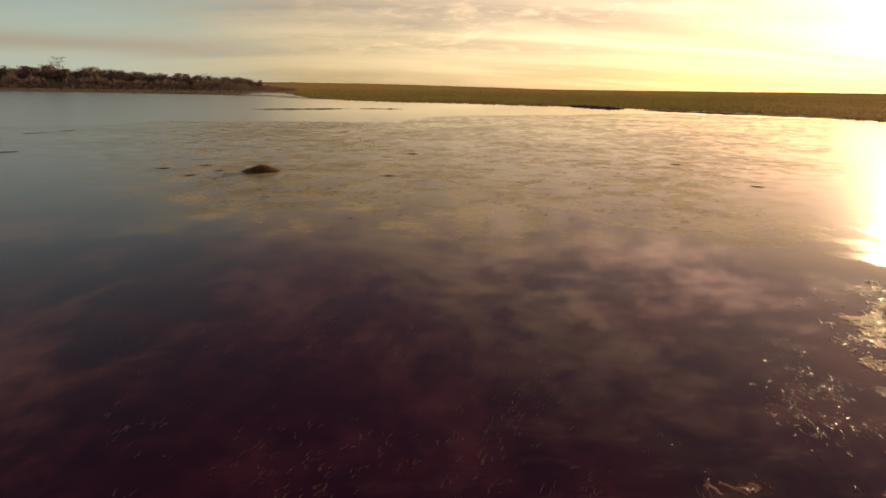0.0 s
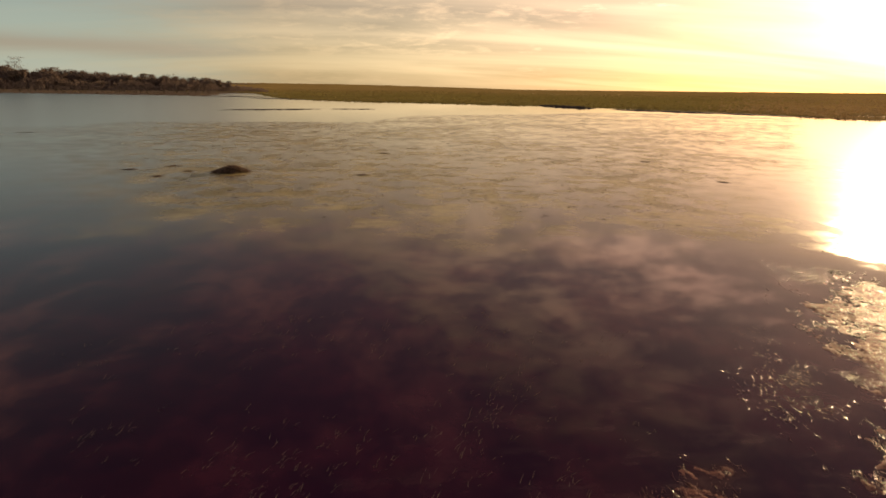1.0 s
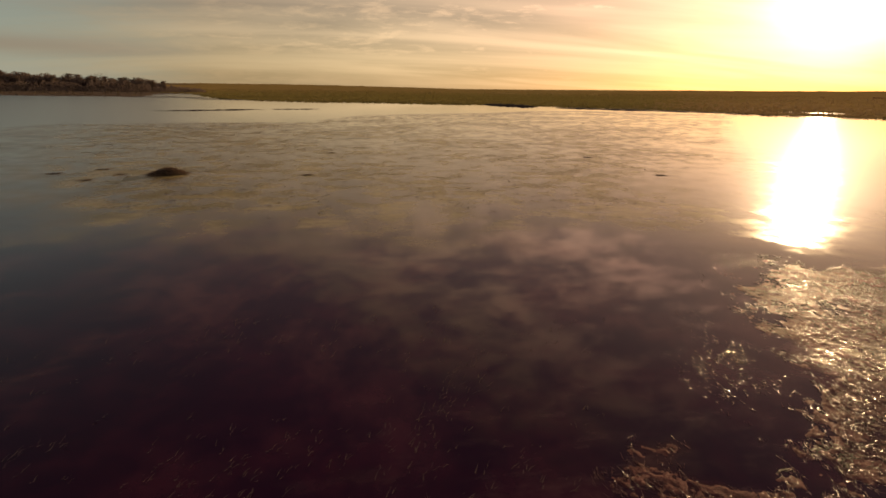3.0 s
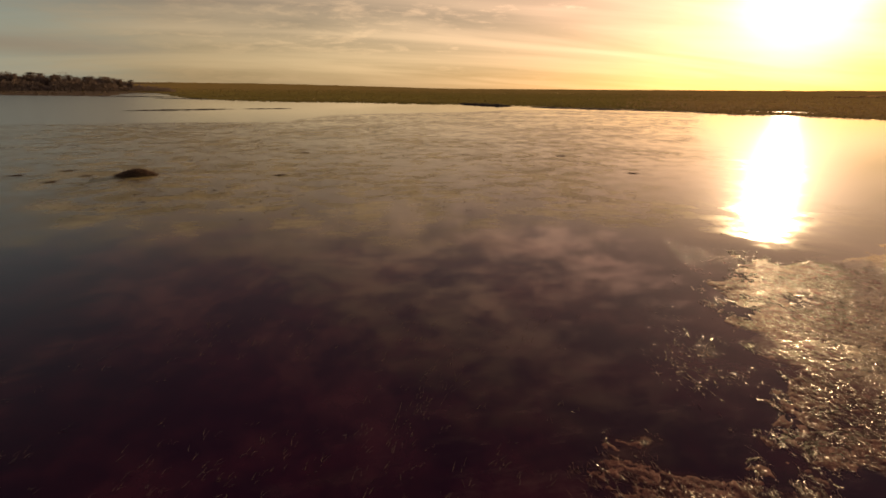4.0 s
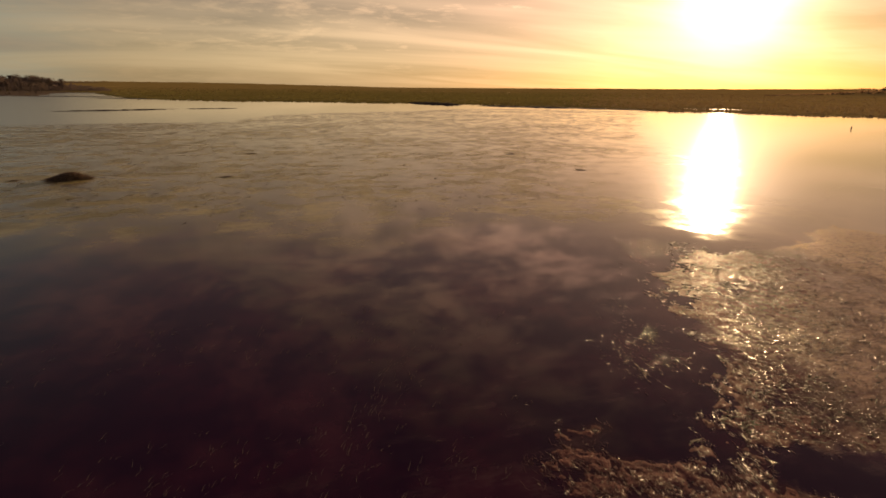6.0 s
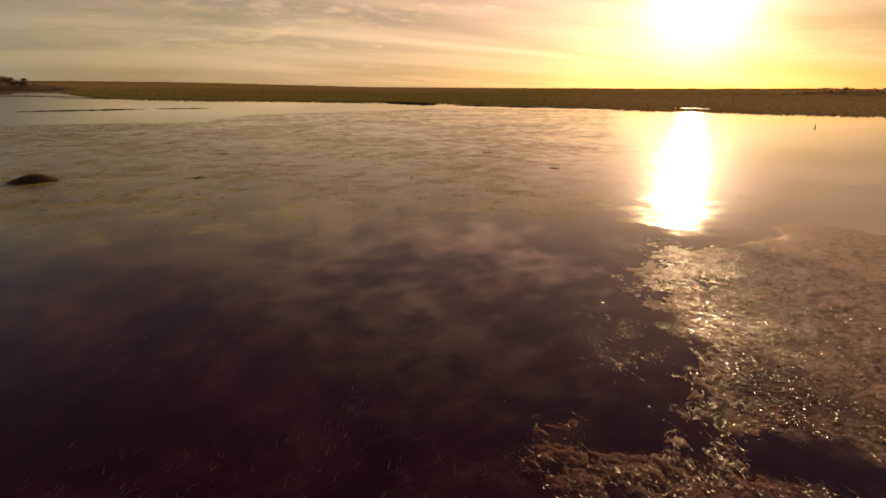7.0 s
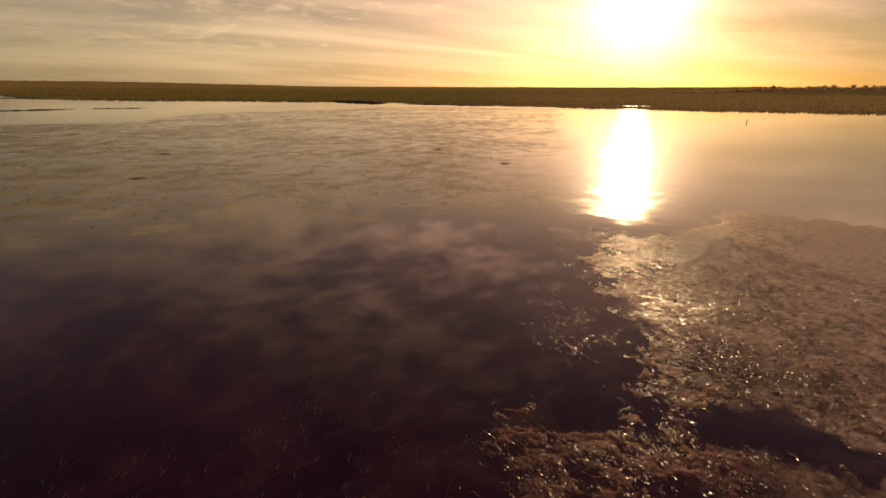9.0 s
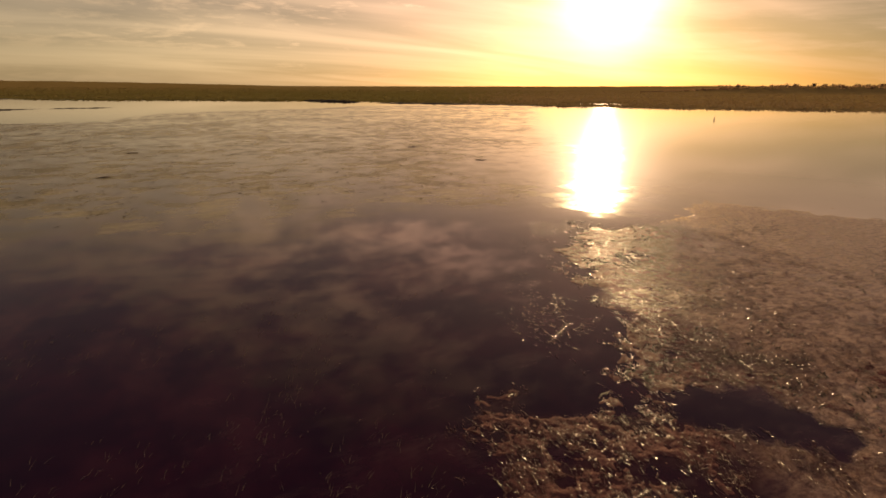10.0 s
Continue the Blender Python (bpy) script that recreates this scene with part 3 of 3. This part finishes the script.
# ---- far woods along the horizon ----
def wood(name, label, line, dist, clump, mat, dense=9, ragged=0.12):
    """A far treeline; line gives (azimuth, height in metres)."""
    a0, a1 = line[0][0], line[-1][0]
    count = int(radians(a1 - a0) * dist / clump * dense)
    az = rng.uniform(a0, a1, count)
    r = dist * (1 + rng.uniform(-0.04, 0.04, count))
    top = np.interp(az, [a for a, h in line], [h for a, h in line]) * (0.92 + ragged * wave(az * 3.1, 0 * az, 7) + 0.4 * ragged * wave(az * 17, 0 * az, 8))
    verts, faces = [], []
    for j in range(4):
        size = clump * rng.uniform(0.5, 1.1, count)
        h = top * rng.uniform(0.06, 1.0, count) ** 0.75
        base = np.stack([r * np.sin(np.radians(az)), r * np.cos(np.radians(az)), np.maximum(h - size, 0)], 1)
        v, f = strips(base, rng.uniform(0, 6.3, count), size * 0.6, size * 0.9, size * 0.7, np.minimum(size, h))
        faces += [[i + len(verts) for i in q] for q in f]
        verts += v
    return tagged(mesh_object(name, verts, faces, mat, False), label, "woods", kind="stuff")


wood("far_woods", "far low woods along the horizon", [(-22, 9.5), (-12.6, 11.5), (-6, 11), (-2.7, 10.0), (4, 7.5), (9.5, 5.0), (18, 5.5), (32, 7.5), (40, 8.5), (52, 12), (72, 12)], 1400, 5.0, hill_mat)
wood("far_woods", "brown scrub behind the marsh", [(45, 1.5), (50, 4.5), (53, 7.6), (57, 8.8), (60, 9.0), (72, 9.4)], 632, 1.7, far_mat)


# ---- trees ----
def tube(path, radii, sides=7):
    verts, faces = [], []
    for i, (p, rad) in enumerate(zip(path, radii)):
        d = (path[min(i + 1, len(path) - 1)] - path[max(i - 1, 0)]).normalized()
        u = d.orthogonal().normalized()
        w = d.cross(u)
        for s in range(sides):
            a = 2 * math.pi * s / sides
            verts.append(tuple(p + (u * math.cos(a) + w * math.sin(a)) * rad))
        if i:
            o = (i - 1) * sides
            faces += [(o + s, o + (s + 1) % sides, o + sides + (s + 1) % sides, o + sides + s) for s in range(sides)]
    faces += [tuple(range(sides))[::-1], tuple(range(len(verts) - sides, len(verts)))]
    return verts, faces


def tree(kind, seed, height, spread, leaves, label):
    r = random.Random(seed)
    root = tagged(new(kind), label, "tree", "trees on the far shore")
    verts, faces = [], []

    def grow(path, radii, sides=6):
        v, f = tube(path, radii, sides)
        o = len(verts)
        verts.extend(v)
        faces.extend([tuple(i + o for i in q) for q in f])

    top = Vector((r.uniform(-0.4, 0.4), r.uniform(-0.4, 0.4), height * 0.8))
    line = [Vector((0, 0, -0.3)), top * 0.3 + Vector((r.uniform(-.2, .2), r.uniform(-.2, .2), 0)), top * 0.65, top]
    grow(line, [height * 0.028, height * 0.022, height * 0.014, height * 0.004], 8)
    part("trunk", mesh_data("trunk", verts, faces, bark_mat), root)
    verts, faces = [], []
    tips = [top]
    for i in range(11):
        u = r.uniform(0.25, 0.95)
        start = top * u
        a = r.uniform(0, 6.28)
        reach = spread * r.uniform(0.5, 1.0) * (1.15 - 0.6 * u)
        end = start + Vector((math.cos(a) * reach, math.sin(a) * reach, height * r.uniform(0.10, 0.28)))
        mid = start.lerp(end, 0.5) + Vector((0, 0, -0.05 * reach))
        grow([start, mid, end], [height * 0.010, height * 0.006, height * 0.002], 5)
        tips += [end, mid]
        for _ in range(3):
            b = r.uniform(0, 6.28)
            twig = end.lerp(mid, r.uniform(0, 0.6))
            tip = twig + Vector((math.cos(b), math.sin(b), r.uniform(0.3, 1.2))) * spread * 0.35
            grow([twig, tip], [height * 0.004, height * 0.001], 4)
            tips.append(tip)
    part("limbs", mesh_data("limbs", verts, faces, bark_mat), root)
    if leaves:
        g = np.random.default_rng(seed)
        pick = g.integers(0, len(tips), leaves)
        base = np.array([tuple(t) for t in tips])[pick] + g.normal(0, 1, (leaves, 3)) * np.array([spread * 0.26, spread * 0.26, height * 0.075])
        base[:, 2] = np.clip(base[:, 2], height * 0.10, height * 1.02)
        size = g.uniform(0.3, 0.62, leaves)
        v, f = strips(base, g.uniform(0, 6.3, leaves), size, size * 0.8, g.uniform(-0.2, 0.4, leaves), g.uniform(-0.4, 0.5, leaves))
        part("crown", mesh_data("crown", v, f, crown_mat, False), root)
    return root


prototypes = [tree("tree", 11, 9.5, 3.6, 1300, "broad olive brown tree in a dense wood"),
              tree("tree", 12, 10.5, 3.2, 1250, "tall olive brown tree in a dense wood"),
              tree("tree", 13, 8.0, 3.8, 1300, "rounded dark tree in a dense wood"),
              tree("tree", 14, 9.0, 2.9, 1000, "thin brown tree in a dense wood")]
bare = tree("tree", 15, 16.0, 5.0, 260, "tall bare tree standing over the wood")
thin = tree("tree", 16, 11.5, 4.0, 120, "nearly bare wide tree in the wood")


def put_tree(ob, az, r, size, turn):
    c = heading(az) * r
    made = copy_thing(ob, pose(c.x, c.y, 0.2, 0, 0, turn))
    made.scale = (size, size, size)
    return made


WOOD_TOP = [(-60, 11.5), (-39, 11.6), (-35, 12.0), (-31, 11.8), (-28, 10.2), (-25.5, 9.8), (-22.5, 8.8), (-20, 8.2), (-18.7, 6.0)]
pick = random.Random(4)
for row, dist in enumerate((405, 415, 427)):
    az = -58.0 + 0.2 * row
    while az < -18.9:
        want = float(np.interp(az, [a for a, h in WOOD_TOP], [h for a, h in WOOD_TOP])) * (0.76 + 0.11 * row) * pick.uniform(0.86, 1.12)
        ob = pick.choice(prototypes)
        tall = {0: 9.5, 1: 10.5, 2: 8.0, 3: 9.0}[prototypes.index(ob)]
        put_tree(ob, az + pick.uniform(-0.15, 0.15), dist + pick.uniform(-3, 3), want / tall, pick.uniform(0, 360))
        az += pick.uniform(0.45, 0.75)
put_tree(bare, -35.3, 404, 1.06, 30)
put_tree(thin, -24.0, 408, 0.98, 80)
for az, r, tall in ((53.2, 640, 9.0), (54.9, 650, 8.6), (56.9, 640, 9.5), (57.6, 640, 9.8), (58.9, 650, 9.7), (59.7, 655, 9.2), (60.8, 640, 9.0), (61.9, 650, 9.6), (62.6, 640, 9.8), (63.4, 645, 9.6), (64.6, 650, 9.4), (66, 650, 10)):
    ob = pick.choice(prototypes)
    put_tree(ob, az, r, 0.93 * tall / {0: 9.5, 1: 10.5, 2: 8.0, 3: 9.0}[prototypes.index(ob)], pick.uniform(0, 360))
for ob in prototypes + [bare, thin]:
    for o in (*ob.children, ob):
        bpy.data.objects.remove(o)

# low scrub under the wood's edge
wood("scrub", "dense brown scrub under the wood", [(-60, 7.0), (-39, 7.2), (-30, 6.6), (-22, 5.6), (-19.5, 4.8), (-17.5, 3.2), (-15.5, 1.6)], 400, 0.42, crown_mat, 16, 0.3)

# ---- mound ----
mound = tagged(new("mound"), "dark heap of mud and dead weed standing in the water", "mound")
mound.location = (-9.65, 27.4, 0)
mound.rotation_euler = (0, 0, radians(19.5))
verts, faces = [], []
nu, nv = 72, 18
for j in range(nv + 1):
    u = j / nv
    for i in range(nu):
        a = 2 * math.pi * i / nu
        c, s = math.cos(a), math.sin(a)
        wob = 1 + 0.16 * noise.noise(Vector((c * 1.6, s * 1.6, 2.0))) + 0.07 * noise.noise(Vector((c * 5, s * 5, u * 3)))
        px, py = 0.88 * c * u * wob, 0.58 * s * u * wob
        hill = 0.25 * max(0.0, 1 - u ** 1.8) * (1 + 0.25 * noise.noise(Vector((px * 2.4, py * 2.4, 0.3))))
        hill *= 1.0 + 0.18 * math.exp(-((px - 0.15) / 0.3) ** 2)
        verts.append((px, py, hill + 0.05 * noise.noise(Vector((px * 9, py * 9, 1))) * (1 - u) - 0.05 * u))
    if j:
        o = (j - 1) * nu
        faces += [(o + i, o + (i + 1) % nu, o + nu + (i + 1) % nu, o + nu + i)[::-1] for i in range(nu)]
part("heap", mesh_data("heap", verts, faces, mud_mat), mound)
k = 1500
a, u = rng.uniform(0, 2 * np.pi, k), rng.uniform(0, 1.05, k) ** 0.6
px, py = 0.88 * np.cos(a) * u, 0.58 * np.sin(a) * u
hill = 0.25 * np.maximum(0, 1 - u ** 1.8) * (1 + 0.18 * np.exp(-((px - 0.15) / 0.3) ** 2))
v, f = strips(np.stack([px, py, hill - 0.01], 1), rng.uniform(0, 6.3, k), rng.uniform(0.1, 0.35, k), rng.uniform(0.012, 0.03, k),
              rng.uniform(0.01, 0.06, k), rng.uniform(-0.06, 0.05, k))
part("dead_weed", mesh_data("dead_weed", v, f, straw_mat, False), mound, "matted strands of dead brown weed")

# ---- stake ----
stake = tagged(new("stake"), "short weathered wooden stake standing in the lagoon", "stake")
stake.location = (62.6, 49.4, -1.15)
v, f = tube([Vector((0, 0, 0)), Vector((0.02, 0, 0.7)), Vector((0.05, 0.02, 1.40))], [0.07, 0.065, 0.055], 9)
part("post", mesh_data("post", v, f, stake_mat), stake)
v, f = tube([Vector((0.05, 0.02, 1.34)), Vector((0.15, 0.05, 1.52))], [0.06, 0.03], 7)
part("snag", mesh_data("snag", v, f, stake_mat), stake, "broken stub at the top")


# ---- floating weed ----
RAFTS = [(-39.6, 43.0, 1.4, 0.35), (-37.5, 57.7, 2.2, 0.4), (-35.3, 59.5, 1.8, 0.4), (-28.2, 31.6, 0.8, 0.2), (-25.9, 28.7, 0.6, 0.15),
         (-24.5, 32.1, 0.8, 0.2), (-23.3, 29.9, 0.5, 0.15), (-6.4, 27.0, 0.5, 0.2), (-4.0, 36.3, 0.7, 0.3), (-11.0, 54.5, 1.3, 0.5),
         (22.5, 36.0, 0.8, 0.4), (29.7, 29.6, 0.7, 0.3)]


def weed(name, label, box, per_area, leaf, tall, leaves, mat, reach=(0, 1e9), limit=0.55, seed=1, cover=None, slim=0.16, lie=(0.9, 0.8, 0.7)):
    """Sprigs of weed lying on the water where the beds grow: box of the plan, sprigs per square metre, leaf length and height;
    lie gives the heading of the leaves, its drift and its spread."""
    g = np.random.default_rng(seed)
    x0, y0, x1, y1 = box
    count = int((x1 - x0) * (y1 - y0) * per_area)
    x, y = g.uniform(x0, x1, count), g.uniform(y0, y1, count)
    r = np.hypot(x, y) + g.normal(0, 0.04, count) * np.hypot(x, y)
    patch = 0.5 + 0.5 * wave(x / leaf * 0.11, y / leaf * 0.11, seed + 0.5)
    if cover is None:
        grows = weed_cover(x, y) * (0.35 + 0.65 * g.uniform(0, 1, count)) * (0.45 + patch) > limit
    else:
        lump = np.clip(0.75 + 0.6 * wave(x / leaf * 1.1, y / leaf * 1.1, seed + 0.7), 0.4, 1.2)
        grows = cover(x, y) * (0.45 + 0.55 * patch) * lump > g.uniform(0.05, 1, count)
    keep = (r > reach[0]) & (r < reach[1]) & grows
    x, y = x[keep], y[keep]
    verts, faces, k = [], [], len(x)
    clump = np.clip(0.65 + 0.6 * wave(x / leaf * 1.1, y / leaf * 1.1, seed + 0.7), 0.25, 1.5)
    lift = np.maximum(sod_height(x, y), 0.0) if cover is not None else np.zeros(k)
    along = lie[0] + lie[1] * wave(x * 0.8, y * 0.8, seed + 0.2)
    for j in range(leaves):
        turn = along + g.normal(0, lie[2], k) + (np.pi if j % 2 else 0)
        size = leaf * g.uniform(0.6, 1.4, k)
        base = np.stack([x + g.normal(0, leaf * 0.3, k), y + g.normal(0, leaf * 0.3, k), lift + g.uniform(-0.004, 0.006, k)], 1)
        v, f = strips(base, turn, size, size * slim * g.uniform(0.75, 1.25, k), clump * tall * g.uniform(0.4, 1.3, k), clump * tall * g.uniform(0.0, 1.4, k), g.normal(0, 0.12, k))
        faces += [[i + len(verts) for i in q] for q in f]
        verts += v
    return tagged(mesh_object(name, verts, faces, mat, False), label, "water weed", kind="stuff")


def sod_height(x, y):
    """Height of the weed bed's surface; below 0 the water covers it."""
    inner, r, az = edge_distance(BED, x, y), np.hypot(x, y), np.degrees(np.arctan2(x, y))
    film = np.clip((az - 46 - 2.5 * np.maximum(9 - r, -1)) / 9, 0, 1)
    grown = soft_bed(x, y) * np.clip(1.6 + inner / 0.9, 0, 1)
    return 0.034 * (np.minimum(grown, 0.72) - 0.565 - 0.42 * film + 0.35 * np.clip(inner / 1.5, -2, 0)) + 0.0085 * wave(x * 24, y * 28, 31) + 0.007 * wave(x * 3.4, y * 4.2, 32)


def sod():
    """The weed bed's own uneven surface: it rises out of the water in ragged clumps and dips under it between them."""
    rings = 3.0 * 1.0036 ** np.arange(0, 470)
    az = np.radians(np.arange(10, 82, 0.14))
    r, a = np.meshgrid(rings, az, indexing="ij")
    x, y = (r * np.sin(a)).ravel(), (r * np.cos(a)).ravel()
    h = sod_height(x, y)
    cols = len(az)
    i, j = np.meshgrid(np.arange(len(rings) - 1), np.arange(cols - 1), indexing="ij")
    f = np.stack([i * cols + j, i * cols + j + 1, (i + 1) * cols + j + 1, (i + 1) * cols + j], -1).reshape(-1, 4)
    f = f[h[f].max(1) > -0.003][:, ::-1]
    used, f = np.unique(f, return_inverse=True)
    v = np.stack([x, y, h], 1)[used]
    return tagged(mesh_object("weed_bed", v.tolist(), f.reshape(-1, 4).tolist(), sod_mat), "wet brown weed bed rising in clumps from the water", "water weed", kind="stuff")


def strand_cover(x, y):
    """Strands break the surface in patches of the bed."""
    return soft_bed(x, y) * np.clip(0.72 + 0.6 * wave(x * 1.6, y * 2.3, 44), 0.45, 1)


sod()
weed("floating_weed", "thick mats of wet brown weed lying on the water", (1, -4, 10, 10), 1450, 0.062, 0.018, 4, mat_weed_mat, (0, 9.0), 0, 1, strand_cover, 0.06, (0.05, 0.3, 0.35))
weed("floating_weed", "broken tufts of wet brown weed on the water", (4.5, 3, 13, 13.5), 640, 0.075, 0.015, 4, weed_mat, (8.4, 16.5), 0, 5, strand_cover, 0.07, (0.1, 0.3, 0.4))
def glitter_cover(x, y):
    """Thin patches of flat wet leaves between the bed and the open water."""
    r, az = np.hypot(x, y), np.degrees(np.arctan2(x, y))
    band = np.clip((az - 31) / 8, 0, 1) * np.clip((52 - az) / 6, 0, 1) * np.clip((r - 6.5) / 2, 0, 1) * np.clip((17.5 - r) / 2.5, 0, 1)
    return band * np.clip(0.03 + 0.6 * wave(x * 1.3, y * 2.2, 41), 0.015, 0.5)


weed("floating_weed", "thin patches of flat wet leaves on the water", (3.5, 4.5, 14, 16), 1100, 0.04, 0.005, 3, glint_mat, (6.5, 18), 0, 6, glitter_cover, 0.12, (0.1, 0.4, 0.5))
weed("floating_weed", "scattered brown weed tops on a smooth mat", (3, -6, 23, 14), 40, 0.11, 0.014, 3, dark_weed_mat, (7.0, 23), 0.80, 2)
weed("floating_weed", "scattered weed tops across the open lagoon", (-62, 16, 40, 60), 7, 0.13, 0.012, 3, dark_weed_mat, (17, 60), 0.86, 3)
weed("floating_weed", "sparse weed tops across the far lagoon", (-40, 45, 80, 115), 1.6, 0.24, 0.015, 3, dark_weed_mat, (58, 125), 0.84, 4)


def weed_raft(az, r, long, deep, seed):
    """A loose raft of dark weed strands afloat, its long side across the line of sight."""
    g = np.random.default_rng(seed)
    raft = tagged(new("weed_raft"), "flat raft of dark drifting weed strands", "water weed", "weed rafts on the lagoon")
    c = heading(az) * r
    raft.location, raft.rotation_euler = (c.x, c.y, 0.0), (0, 0, radians(-az + g.uniform(-8, 8)))
    ring, verts = 40, [(0.0, 0.0, 0.010)]
    for j in (0.55, 1.0):
        for i in range(ring):
            a = 2 * math.pi * i / ring
            wob = 1 + 0.3 * noise.noise(Vector((math.cos(a) * 2, math.sin(a) * 2, seed * 3.7))) + 0.15 * noise.noise(Vector((a * 4, seed, 1)))
            verts.append((math.cos(a) * long / 2 * j * wob, math.sin(a) * deep / 2 * j * wob, 0.008 if j < 1 else -0.012))
    faces = [(0, 1 + i, 1 + (i + 1) % ring) for i in range(ring)]
    faces += [(1 + i, 1 + ring + i, 1 + ring + (i + 1) % ring, 1 + (i + 1) % ring) for i in range(ring)]
    part("pad", mesh_data("pad", verts, faces, straw_mat), raft)
    k = int(60 + long * 90)
    a, u = g.uniform(0, 2 * np.pi, k), g.uniform(0, 1.1, k) ** 0.6
    base = np.stack([np.cos(a) * u * long / 2, np.sin(a) * u * deep / 2, np.full(k, 0.012)], 1)
    v, f = strips(base, np.pi / 2 + g.normal(0, 0.6, k) + np.pi * g.integers(0, 2, k), g.uniform(0.08, 0.3, k), g.uniform(0.012, 0.03, k),
                  g.uniform(0.0, 0.03, k), g.uniform(-0.02, 0.03, k))
    part("strands", mesh_data("strands", v, f, straw_mat, False), raft)


for i, (az, r, long, deep) in enumerate(RAFTS):
    weed_raft(az, r, 0.8 * long, 0.6 * deep, 100 + i)

# loose blades standing in the dark shallows
g = np.random.default_rng(21)
k = 800
az, r = g.uniform(-36, 27, k), 3.6 + 6.4 * g.uniform(0, 1, k) ** 1.3
x, y = r * np.sin(np.radians(az)), r * np.cos(np.radians(az))
keep = wave(x * 1.7, y * 1.7, 9) + g.normal(0, 0.5, k) > 0.25
x, y = x[keep], y[keep]
k = len(x)
verts, faces = [], []
for j in range(3):
    base = np.stack([x + g.normal(0, 0.05, k), y + g.normal(0, 0.05, k), np.full(k, -0.01)], 1)
    size = g.uniform(0.03, 0.13, k)
    v, f = strips(base, 0.8 + g.normal(0, 0.45, k), size, g.uniform(0.003, 0.007, k), size * 0.35, size * g.uniform(0.2, 0.7, k))
    faces += [[i + len(verts) for i in q] for q in f]
    verts += v
tagged(mesh_object("water_grass", verts, faces, blade_mat, False), "sparse pale blades of water grass in dark shallows", "water grass", kind="stuff")
